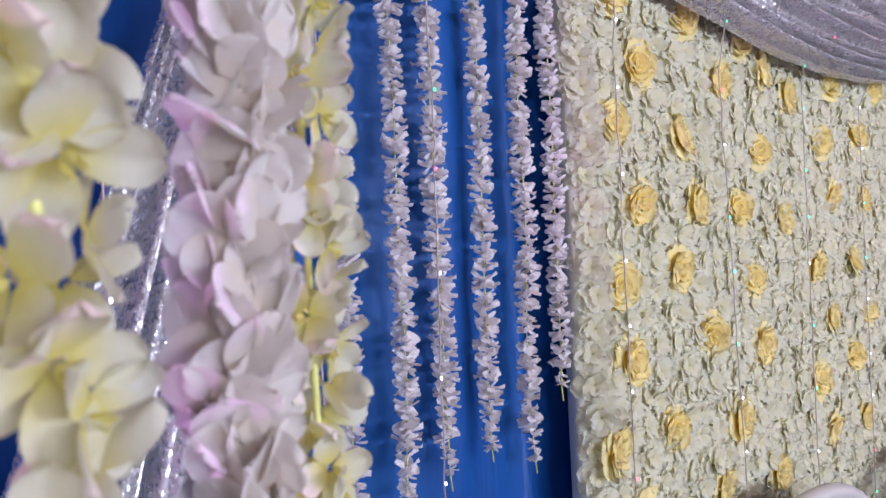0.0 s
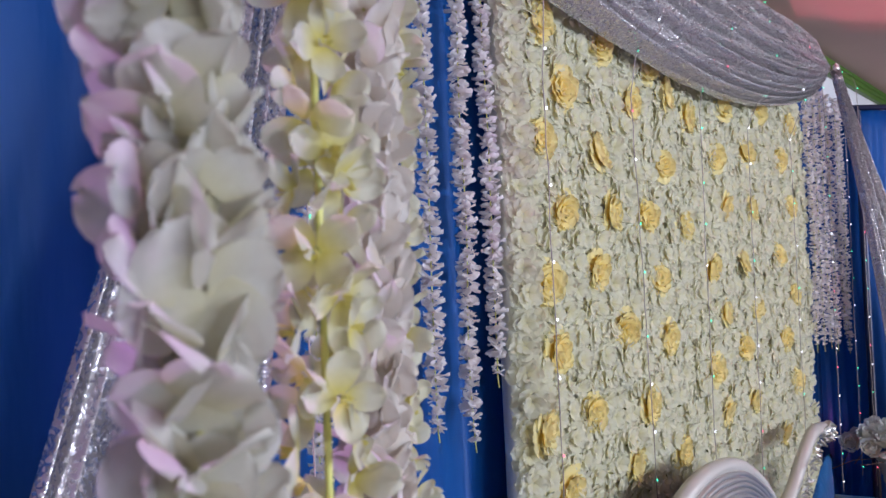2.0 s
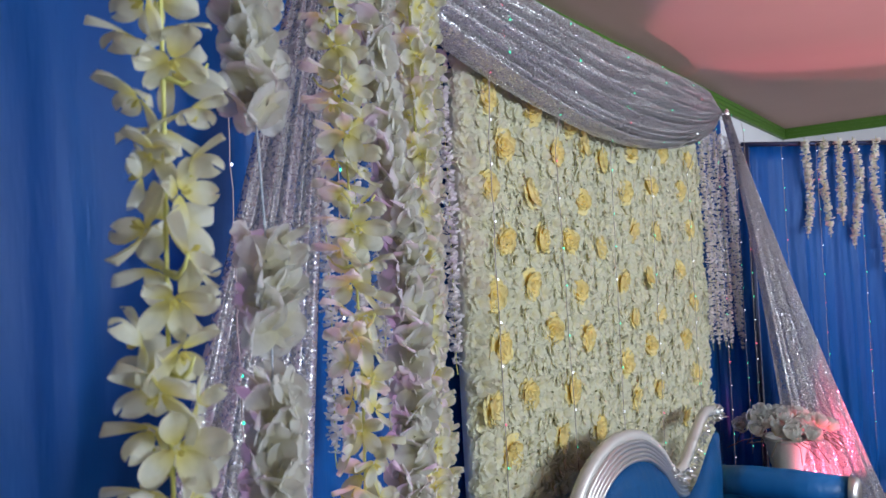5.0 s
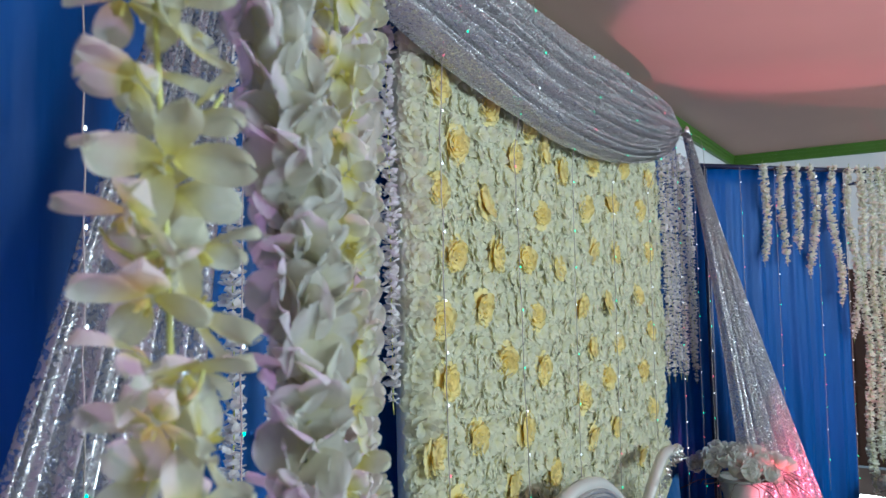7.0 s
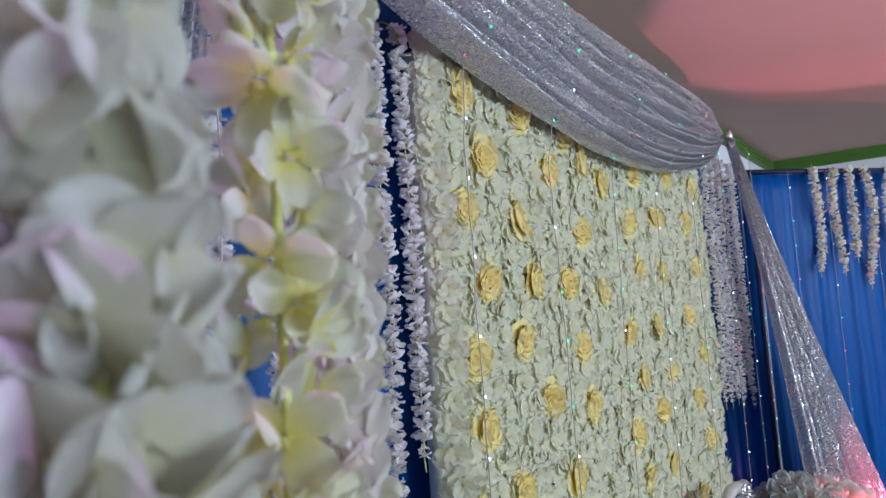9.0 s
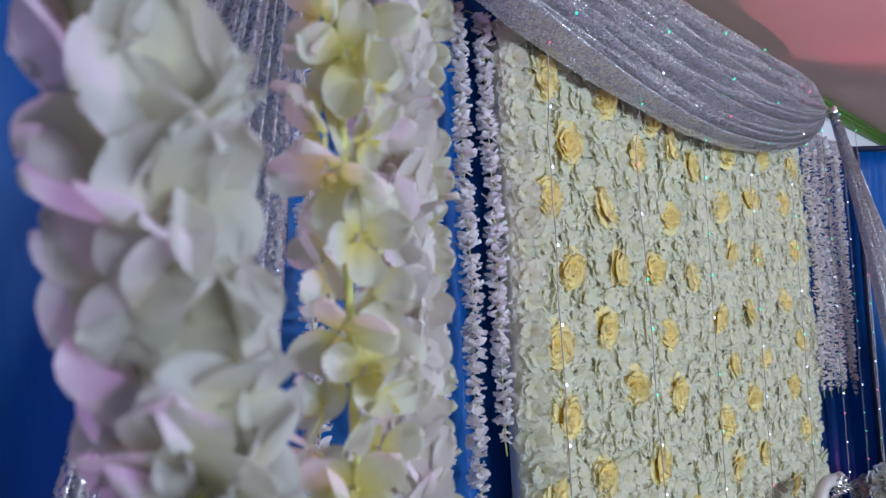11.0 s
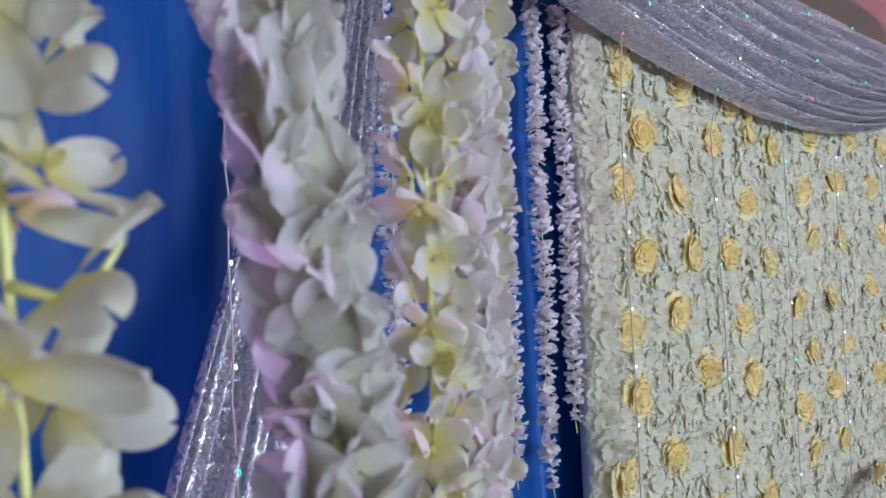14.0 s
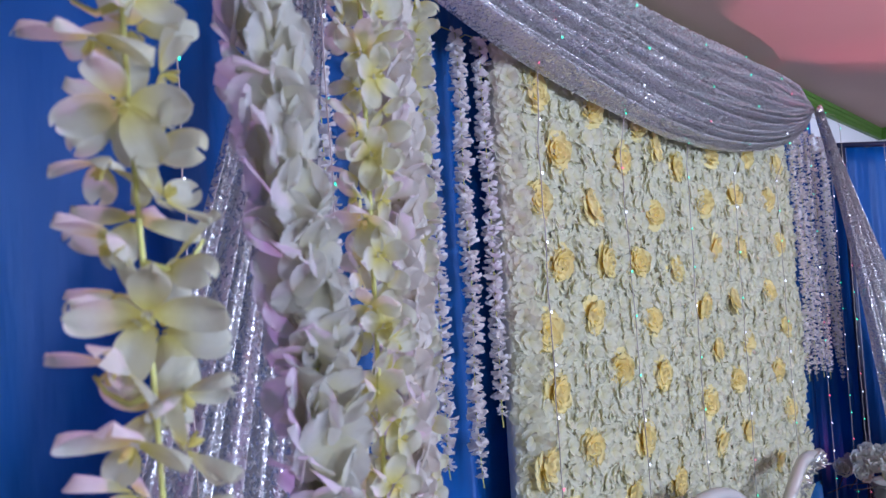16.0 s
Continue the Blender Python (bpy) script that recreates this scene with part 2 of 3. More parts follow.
def floret(rnd, count, length, width, cup, nu=4, nv=4, m=None, bm=None, droop=0.0):
    """A small open flower that faces +z."""
    bm = bm or bmesh.new()
    m = m or Matrix()
    for k in range(count):
        a = 360 / count * k + rnd.uniform(-14, 14)
        s = rnd.uniform(0.85, 1.15)
        petal(bm, m @ pose(0, 0, 0, 0, 0, a) @ pose(0.002, 0, 0, rnd.uniform(-12, 12), rnd.uniform(-22, 10) + droop, 0), length * s, width * s,
              cup * rnd.uniform(0.6, 1.4), nu, nv, rnd, ruffle=0.035)
    lay = bm.verts.layers.float["radial"]
    for k in range(3):
        first = len(bm.verts)
        petal(bm, m @ pose(0, 0, 0, 0, 0, 120 * k) @ pose(0.001, 0, 0.001, 0, -62, 0), 0.008, 0.006, 0.3, 2, 2, rnd)
        bm.verts.ensure_lookup_table()
        for v in bm.verts[first:]:
            v[lay] *= 0.15
    return bm


# ---- the room ----
X0, X1, Y0, Y1 = -3.0, 7.5, -4.2, 1.42
tagged(part("floor", box((X0, Y0, FLOOR - 0.1), (X1, Y1, FLOOR)), CARPET, soft=False), "dull brown carpeted stage floor", "floor", kind="structure")
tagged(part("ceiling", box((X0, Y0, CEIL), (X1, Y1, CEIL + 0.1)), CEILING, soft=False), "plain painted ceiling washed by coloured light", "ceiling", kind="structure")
tagged(part("wall_north", box((X0, Y1, FLOOR), (X1, Y1 + 0.15, CEIL)), PLASTER, soft=False), "white plastered wall behind the drapery", "wall", kind="structure")
tagged(part("wall_south", box((X0, Y0 - 0.15, FLOOR), (X1, Y0, CEIL)), PLASTER, soft=False), "plain white plastered wall", "wall", kind="structure")
tagged(part("wall_west", box((X0 - 0.15, Y0 - 0.15, FLOOR), (X0, Y1 + 0.15, CEIL)), PLASTER, soft=False), "plain white plastered wall", "wall", kind="structure")
DOOR_A, DOOR_B, DOOR_TOP = -0.75, 0.58, 1.68
bm = box((X1, DOOR_B, FLOOR), (X1 + 0.15, Y1 + 0.15, CEIL))
box((X1, Y0 - 0.15, FLOOR), (X1 + 0.15, DOOR_A, CEIL), bm)
box((X1, DOOR_A, DOOR_TOP), (X1 + 0.15, DOOR_B, CEIL), bm)
tagged(part("wall_east", bm, PLASTER, soft=False), "white plastered wall with a doorway", "wall", kind="structure")
door = thing("door_1", (X1, (DOOR_A + DOOR_B) / 2, FLOOR), "dark brown wooden panelled door in a white wall", "door", kind="structure")
W = (DOOR_B - DOOR_A) / 2
leaf = part("door_leaf", box((0.05, -W + 0.06, 0.01), (0.09, W - 0.06, DOOR_TOP - FLOOR - 0.06), bevel=0.004), DOOR_WOOD, door, soft=False)
for lo, hi in (((0.0, -W, 0), (0.12, -W + 0.06, DOOR_TOP - FLOOR)), ((0.0, W - 0.06, 0), (0.12, W, DOOR_TOP - FLOOR)), ((0.0, -W + 0.06, DOOR_TOP - FLOOR - 0.06), (0.12, W - 0.06, DOOR_TOP - FLOOR))):
    part("door_frame", box(lo, hi, bevel=0.004), DOOR_WOOD, door, soft=False)
for py in (-W + 0.14, 0.03):
    for z0, z1 in ((0.15, 0.75), (0.85, 1.62)):
        part("door_panel", box((0.035, py, z0), (0.05, py + W - 0.2, z1), bevel=0.006), DOOR_WOOD, leaf, soft=False)


def cornice(name, lo, hi, axis):
    """A stepped painted moulding under the ceiling."""
    bm = bmesh.new()
    for dz, out in ((0.0, 0.045), (0.035, 0.042), (0.07, 0.039)):
        a, b = list(lo), list(hi)
        a[2], b[2] = CEIL - dz - 0.035, CEIL - dz
        if axis == "x":
            a[1] = b[1] - out
        else:
            a[0] = b[0] - out
        box(a, b, bm, 0.004)
    return tagged(part(name, bm, GREEN, soft=False), "green painted moulding under the ceiling", "cornice", kind="structure")


cornice("trim", (X0, Y1, 0), (X1 - 0.05, Y1, 0), "x")
cornice("trim", (X1, Y0, 0), (X1, Y1, 0), "y")

# housings made up for the added lamps, out of view
for lx, lz, _ in UNSEEN_LAMPS:
    t = thing("added_fixture", (lx, Y0, lz), "unseen white light fixture added on the wall for frontal light", "wall light", "hall lights")
    part("housing", box((-0.8, 0.0, -0.23), (0.8, 0.09, 0.23), bevel=0.006), PLASTER, t, soft=False)
    part("diffuser", box((-0.75, 0.092, -0.2), (0.75, 0.10, 0.2)), PANEL_LIGHT, t, soft=False)


# ---- blue curtains ----
def curtain(name, p, q, z0, z1, folds, depth, rnd, label):
    """Gathered cloth between two plan points, hanging from z1 to z0."""
    p, q = Vector((*p, 0)), Vector((*q, 0))
    along = (q - p)
    side = Vector((-along.y, along.x, 0)).normalized()
    ph = [rnd.uniform(0, 6.28) for _ in range(6)]

    def fn(u, v):
        w = u + 0.004 * math.sin(9 * v + ph[0])
        f = 0.8 * math.sin(math.tau * folds * w + ph[1]) + 1.1 * math.sin(math.tau * folds * 0.43 * w + ph[2] + 0.7 * v) + 0.35 * math.sin(math.tau * folds * 2.3 * w + ph[3])
        wr = 0.25 * math.sin(7 * v + 23 * u + ph[4]) * math.sin(3.1 * v + 11 * u + ph[5])
        a = p + along * u + side * depth * (f * (0.45 + 0.55 * v) + wr)
        return (a.x, a.y, z1 + (z0 - z1) * v)

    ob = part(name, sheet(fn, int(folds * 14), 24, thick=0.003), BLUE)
    return tagged(ob, label, "curtain")


rnd = random.Random(3)
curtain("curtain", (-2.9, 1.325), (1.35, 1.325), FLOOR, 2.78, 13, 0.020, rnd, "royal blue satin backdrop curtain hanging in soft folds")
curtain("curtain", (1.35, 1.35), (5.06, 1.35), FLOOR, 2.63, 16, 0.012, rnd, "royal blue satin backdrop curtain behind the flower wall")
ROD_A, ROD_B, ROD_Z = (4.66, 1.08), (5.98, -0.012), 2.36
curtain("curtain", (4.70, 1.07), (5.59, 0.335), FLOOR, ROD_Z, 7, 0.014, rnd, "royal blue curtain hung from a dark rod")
curtain("curtain", (4.70, 1.35), (4.70, 1.07), FLOOR, ROD_Z, 3, 0.008, rnd, "royal blue curtain return at the corner")

stand = thing("backdrop_frame", (*ROD_A, FLOOR), "dark blue metal pipe frame that carries the side curtain", "pipe frame")
RB = Vector((ROD_B[0] - ROD_A[0], ROD_B[1] - ROD_A[1], 0))
part("rod", tube([(-0.03, 0.02, ROD_Z - FLOOR + 0.012), RB + Vector((0, 0, ROD_Z - FLOOR + 0.012))], 0.016, 10), PIPE, stand)
part("post", tube([(0, 0, 0), (0, 0, ROD_Z - FLOOR)], 0.016, 10), PIPE, stand)
part("post", tube([RB * 0.99, RB * 0.99 + Vector((0, 0, ROD_Z - FLOOR))], 0.012, 10), PIPE, stand)
part("cross_pipe", tube([RB * 0.70 + Vector((-0.02, -0.02, ROD_Z - FLOOR - 0.09)), RB + Vector((0, 0, ROD_Z - FLOOR - 0.01))], 0.012, 10), PIPE, stand)

# ---- silver drapery ----
KNOT_L, KNOT_R = Vector((0.70, 1.09, 2.60)), Vector((4.20, 1.09, 2.555))


def swag_point(u, v):
    """u from knot to knot, v from the upper edge to the lower."""
    c = 4 * u * (1 - u)
    x = KNOT_L.x + (KNOT_R.x - KNOT_L.x) * u
    zk = KNOT_L.z + (KNOT_R.z - KNOT_L.z) * u
    full = c ** 0.62
    up = zk + 0.006 + (0.085 - 0.08 * c) * min(1.0, 12 * u, 12 * (1 - u)) + 0.034 * math.exp(-((u - 0.68) / 0.16) ** 2)
    low = zk - 0.035 - (0.21 + 0.47 * u - 0.34 * u * u) * full
    wave = 2.2 * abs(math.sin(math.pi * (12.5 * v + 0.4 * math.sin(3.1 * u + 4 * v)))) - 1.2 + 0.45 * math.sin(math.tau * (17 * v + 0.8 * u))
    amp = 0.036 * min(1.0, 0.25 + 1.2 * c)
    s = v ** 0.9
    return Vector((x, 1.17 - 0.03 - 0.10 * math.sin(math.pi * (0.12 + 0.80 * v)) * (0.35 + 0.65 * c) - amp * wave, up + (low - up) * s + 0.004 * wave))


swag = thing("silver_swag", (2.45, 1.12, 2.6), "silver sequin cloth swag draped across the top of the flower wall", "swag")
M0 = Matrix.Translation((-2.45, -1.12, -2.6))
part("draped_cloth", sheet(lambda u, v: M0 @ swag_point(u, v), 150, 130, thick=0.003), SEQUIN, swag)
for k in (KNOT_L, KNOT_R):
    b = bmesh.new()
    bmesh.ops.create_uvsphere(b, u_segments=24, v_segments=12, radius=0.024)
    for v in b.verts:
        a = math.atan2(v.co.z, v.co.x)
        v.co = Vector((v.co.x * (1 + 0.15 * math.sin(9 * a)), v.co.y * 0.7, v.co.z * (1.1 + 0.15 * math.sin(9 * a)))) + k + Vector((0, -0.02, -0.03))
        v.co = M0 @ v.co
    part("knot", b, SEQUIN, swag)


def tail(top, left, right, name, label, pleats, seed, flare=1.0):
    """A gathered tail that widens from the knot to the floor; left and right give its lower corners."""
    top, left, right = Vector(top), Vector(left), Vector(right)
    across = (right - left)
    out = Vector((across.y, -across.x, 0)).normalized()
    r = random.Random(seed)
    ph = [r.uniform(0, 6.28) for _ in range(4)]

    def fn(u, v):
        spread = 0.10 / flare ** 2 + (1 - 0.10 / flare ** 2) * v ** flare
        mid = (left + right) / 2
        base = top.lerp(mid, v)
        w = (u - 0.5) + 0.012 * math.sin(5 * v + ph[0])
        f = 2 * abs(math.sin(math.pi * pleats * u + ph[1])) - 1 + 0.35 * math.sin(math.tau * pleats * 2.3 * u + ph[2]) + 0.5 * math.sin(math.tau * pleats * 0.6 * u + ph[3])
        p = base + Vector((across.x, across.y, 0)) * w * spread + out * (0.014 + 0.026 * spread) * f
        p.z = top.z + (left.z + (right.z - left.z) * u - top.z) * v
        return p - top

    t = thing(name, top, label, "drape")
    part("draped_cloth", sheet(fn, int(pleats * 20), 60, thick=0.003), SEQUIN, t)
    part("tie", tube([(-0.025, -0.01, -0.05), (0.0, -0.03, -0.045), (0.025, -0.01, -0.05)], 0.004, 8), SEQUIN, t)
    return t


tail((0.685, 1.10, 2.57), (-0.31, 1.08, FLOOR), (0.36, 1.08, FLOOR), "silver_drape", "silver sequin drape falling in pleats over the blue curtain", 7, 5)
tail((4.195, 1.075, 2.515), (4.52, 0.829, FLOOR), (5.086, 0.383, FLOOR), "silver_drape", "silver sequin drape falling in pleats beside the flower wall", 7, 8, 1.35)

# ---- flower wall ----
PX0, PX1, PZ0, PZ1, PY = 1.455, 3.95, 0.05, 2.37, 1.22
panel = thing("flower_wall", ((PX0 + PX1) / 2, PY, FLOOR), "tall wall panel covered with white hydrangeas and yellow roses", "flower wall")
PO = Vector(panel.location)
bm = box((PX0 - 0.006 - PO.x, 0.004, 0), (PX1 - PO.x, 0.07, PZ1 - FLOOR - 0.02), bevel=0.008)
part("backing", bm, BACKING, panel, "white cloth backing")


def hydrangea(seed):
    """A loose silk blossom of broad ruffled petals."""
    r = random.Random(seed)
    bm = bmesh.new()
    for count, rad, tilt, size, lift in ((7, 0.008, 4, 0.038, 0.0), (6, 0.005, -9, 0.034, 0.005), (5, 0.002, -22, 0.025, 0.009)):
        turn = r.uniform(0, 360)
        for k in range(count):
            m = pose(0, 0, lift, 0, 0, turn + 360 / count * k + r.uniform(-14, 14)) @ pose(rad, 0, 0, r.uniform(-14, 14), tilt + r.uniform(-10, 9), 0)
            petal(bm, m, size * r.uniform(0.85, 1.15), size * r.uniform(1.0, 1.25), r.uniform(-0.1, 0.25), 3, 4, r, True, 0.10)
    return smooth(meshed("hydrangea", bm, WALL_WHITE))


def rose_mesh(seed):
    r = random.Random(seed)
    bm = bmesh.new()
    for ring, (count, rad, tilt, size) in enumerate(((3, 0.003, -62, 0.018), (4, 0.007, -46, 0.025), (5, 0.011, -34, 0.032), (7, 0.012, -22, 0.037), (8, 0.012, -8, 0.041))):
        for k in range(count):
            a = 360 / count * k + ring * 31 + r.uniform(-8, 8)
            petal(bm, pose(0, 0, 0, 0, 0, a) @ pose(rad * 0.6, 0, 0.010 - 0.002 * ring, r.uniform(-8, 8), tilt + r.uniform(-7, 7), 0), size * r.uniform(0.9, 1.1), size * 1.15, 0.28 if ring < 4 else -0.1, 4, 4, r, True, 0.07)
    return smooth(meshed("yellow_rose", bm, ROSE))


ROSES = [(1.58, 2.26), (1.68, 2.09), (1.56, 1.93), (1.87, 1.92), (2.31, 1.91), (1.90, 2.25), (2.09, 2.10), (2.36, 2.17), (2.22, 2.23), (2.54, 2.10), (2.88, 2.18), (2.78, 1.97), (3.14, 2.02),
         (3.59, 2.01), (3.77, 2.20), (3.32, 2.20), (2.87, 1.77), (3.18, 1.77), (3.71, 1.79), (3.50, 1.56), (3.71, 1.36), (3.55, 1.16), (3.68, 0.94), (3.48, 0.73), (3.04, 1.55)]
ROSES += [(2.71, 1.53), (3.15, 1.35), (2.82, 1.35), (3.01, 1.19), (2.69, 1.15), (3.10, 0.95), (2.79, 0.96), (2.36, 0.91), (2.13, 1.11), (2.01, 0.94), (1.63, 0.96), (1.77, 1.15), (1.52, 1.15),
          (1.60, 1.35), (1.98, 1.37), (2.29, 1.31), (2.23, 1.52), (1.83, 1.56), (1.56, 1.54), (1.66, 1.74), (1.94, 1.74), (2.17, 1.73), (2.46, 1.70)]
rose_meshes = [rose_mesh(40 + k) for k in range(4)]
rnd = random.Random(11)
FACE = pose(0, 0, 0, 90, 0, 0)
for k, (x, z) in enumerate(ROSES):
    part("yellow_rose", rose_meshes[k % 4], None, panel, m=Matrix.Translation((x - PO.x, -0.010, z - FLOOR)) @ FACE @ pose(0, 0, 0, rnd.uniform(-18, 18), rnd.uniform(-18, 18)) @ Matrix.Diagonal((rnd.uniform(1.25, 1.6), rnd.uniform(1.4, 1.75), 1.15, 1)) @ pose(0, 0, 0, 0, 0, rnd.uniform(0, 360)))
heads = [hydrangea(60 + k) for k in range(5)]
spots = []
step_x, step_z = 0.064, 0.070
nx, nz = round((PX1 - PX0 - 0.03) / step_x), round((PZ1 - PZ0) / step_z)
for i in range(nx + 1):
    for j in range(nz + 1):
        x = PX0 + 0.012 + i * step_x + rnd.uniform(-0.006, 0.006)
        z = PZ0 + (j + 0.08 * (i % 2)) * step_z + rnd.uniform(-0.006, 0.006)
        if z > PZ1 + 0.01 or any((x - a) ** 2 + (z - b) ** 2 < 0.034 ** 2 for a, b in ROSES):
            continue
        spots.append((x, z))
near_heads = [s for s in spots if s[0] < 2.05 and s[1] > 1.0][:300]
rest = [s for s in spots if s not in set(near_heads)]


def head_pose(x, z, r):
    edge = -30 if x < PX0 + 0.06 else 0
    return Matrix.Translation((x - PO.x, -0.004 + r.uniform(-0.012, 0.010), z - FLOOR)) @ pose(0, 0, 0, 0, 0, edge) @ FACE @ pose(0, 0, 0, r.uniform(-13, 13), r.uniform(-13, 13), r.uniform(0, 360)) @ Matrix.Scale(r.uniform(1.10, 1.28), 4)


for k, (x, z) in enumerate(near_heads):
    part("hydrangea", heads[k % 5], None, panel, m=head_pose(x, z, rnd))


def joined(name, sources, poses, mat):
    """One mesh from many copies of a few meshes, with the radial layer kept."""
    cos, faces, rad, base = [], [], [], 0
    data = []
    for me in sources:
        c = np.empty(len(me.vertices) * 3)
        me.vertices.foreach_get("co", c)
        a = np.empty(len(me.vertices))
        me.attributes["radial"].data.foreach_get("value", a)
        f = np.array([p.vertices[:] for p in me.polygons])
        data.append((c.reshape(-1, 3), a, f))
    for k, m in poses:
        c, a, f = data[k]
        mm = np.array(m)
        cos.append(c @ mm[:3, :3].T + mm[:3, 3])
        faces.append(f + base)
        rad.append(a)
        base += len(c)
    me = bpy.data.meshes.new(name)
    me.from_pydata(np.concatenate(cos).tolist(), [], np.concatenate(faces).tolist())
    at = me.attributes.new("radial", "FLOAT", "POINT")
    at.data.foreach_set("value", np.concatenate(rad))
    me.materials.append(mat)
    return smooth(me)


me = joined("hydrangeas", heads, [(k % 5, head_pose(x, z, rnd)) for k, (x, z) in enumerate(rest)], WALL_WHITE)
tagged(part("hydrangeas", me, None, panel), kind="stuff")
bm = bmesh.new()
for k in range(260):
    x, z = rnd.uniform(PX0, PX1), rnd.uniform(PZ0, PZ1)
    petal(bm, Matrix.Translation((x - PO.x, -0.008 + rnd.uniform(-0.012, 0.004), z - FLOOR)) @ FACE @ pose(0, 0, 0, rnd.uniform(-30, 30), rnd.uniform(-50, 20), rnd.uniform(0, 360)), rnd.uniform(0.014, 0.028), 0.011, 0.3, 3, 2, rnd)
tagged(part("leaves", bm, LEAF, panel), kind="stuff")


# ---- hanging garlands of small flowers ----
def small_ring(seed):
    r = random.Random(seed)
    bm = bmesh.new()
    for k in range(8):
        a = k * 360 / 8 + r.uniform(-20, 20)
        m = pose(0, 0, r.uniform(-0.005, 0.005), 0, 0, a) @ pose(0.006, 0, 0, r.uniform(-35, 35), r.uniform(-25, 70), 0)
        petal(bm, m, r.uniform(0.026, 0.036), r.uniform(0.028, 0.036), 0.35, 3, 3, r, True, 0.12)
    return smooth(meshed("blossom_ring", bm, SMALL))


small_rings = [small_ring(80 + k) for k in range(6)]


def small_garland(x, y, z_top, z_tip, seed, label, group, lean=0.0, width=1.0, back=0.0, mat=SMALL, swing=0.006):
    r = random.Random(seed)
    t = thing("flower_garland", (x, y, z_top), label, "garland", group)
    length, poses, k, z = z_top - z_tip, [], 0, 0.0
    sway = [r.uniform(-swing, swing) for _ in range(3)]

    def mid(z):
        return Vector((lean * z + sway[0] * math.sin(5 * z) + sway[1] * math.sin(11 * z), sway[2] * math.sin(6 * z), -z))

    while z < length:
        s = width * (0.75 + 0.35 * r.random()) * (1.0 if z < length - 0.06 else 0.65)
        poses.append((r.randrange(6), Matrix.Translation(mid(z)) @ pose(0, 0, 0, r.uniform(-18, 18), r.uniform(-18, 18), r.uniform(0, 360)) @ Matrix.Scale(s, 4)))
        z += r.uniform(0.013, 0.021)
    tagged(part("blossoms", joined("blossoms", small_rings, poses, mat), None, t), kind="stuff")
    part("stem", tube([Vector((0, back, 0.02)), Vector((0, back * 0.5, 0.03))] + [mid(length * i / 20) for i in range(21)] + [mid(length) + Vector((0.004, 0, -0.03))], 0.0018, 5), STEM, t)
    return t


for k, (x, tip) in enumerate(((0.812, 1.14), (0.94, 1.17), (1.04, 1.19), (1.168, 1.22), (1.298, 1.165), (1.405, 1.31))):
    small_garland(x, 1.26, 2.40, tip, 100 + k, "string of small pale pink blossoms hanging before the blue curtain", "garlands beside the flower wall", width=0.80, back=0.10)
for k, (x, tip) in enumerate(((3.99, 1.07), (4.10, 1.06), (4.23, 1.06), (4.37, 1.03), (4.53, 1.10), (4.63, 0.98))):
    small_garland(x, 1.17, 2.42, tip, 120 + k, "string of small pale pink blossoms hanging before the blue curtain", "garlands beside the flower wall", width=0.68, back=0.19)
# garlands on the side rod
RU = RB.normalized()
for k, (s, tip) in enumerate(((0.43, 1.73), (0.59, 1.73), (0.71, 1.81), (0.83, 1.64), (1.03, 1.44), (1.175, 1.19))):
    p = Vector((*ROD_A, 0)) + RU * s + Vector((-0.03, -0.04, 0))
    small_garland(p.x, p.y, ROD_Z + 0.02, tip, 140 + k, "short garland of cream blossoms looped over the rod", "garlands on the side rod", width=0.9, mat=SMALL_CREAM, swing=0.03)
for k, (s, tip) in enumerate(((1.27, 0.12), (1.36, 0.35), (1.44, 0.05), (1.52, 0.16), (1.60, 0.02), (1.68, 0.08))):
    p = Vector((*ROD_A, 0)) + RU * s + Vector((-0.03, -0.04, 0))
    small_garland(p.x, p.y, ROD_Z + 0.02, tip, 160 + k, "long garland of cream blossoms hanging from the rod end", "long garlands on the side rod", width=0.95, mat=SMALL_CREAM, swing=0.018)


# ---- large garlands close to the camera ----
def flower_meshes(mat, count, length, width, cup, seed, petals, droop=0.0):
    out = []
    for k in range(count):
        r = random.Random(seed + k)
        out.append(smooth(meshed("flower", floret(r, petals, length, width, cup, 8, 8, droop=droop), mat)))
    return out


def broad_meshes(mat, count, length, width, seed):
    """Soft blossoms of four or five broad overlapping petals that face +z."""
    out = []
    for k in range(count):
        r = random.Random(seed + k)
        bm = bmesh.new()
        n = r.choice((4, 4, 5))
        for j in range(n):
            petal(bm, pose(0, 0, 0.001 * (j % 2), 0, 0, 360 / n * j + r.uniform(-16, 16)) @ pose(0.001, 0, 0, r.uniform(-10, 10), r.uniform(-20, 16), 0), length * r.uniform(0.85, 1.15), width * r.uniform(0.95, 1.2), r.uniform(-0.15, 0.25), 7, 7, r, True, 0.045)
        out.append(smooth(meshed("flower", bm, mat)))
    return out


DENSE_WHITE = broad_meshes(WHITE, 8, 0.025, 0.029, 200)
DENSE_CREAM = flower_meshes(CREAM, 6, 0.0245, 0.025, 0.30, 220, 4)
OPEN_CREAM = flower_meshes(CREAM, 9, 0.026, 0.0235, 0.42, 240, 4, droop=8)
DENSE_PINK = broad_meshes(PINKISH, 8, 0.025, 0.030, 260)


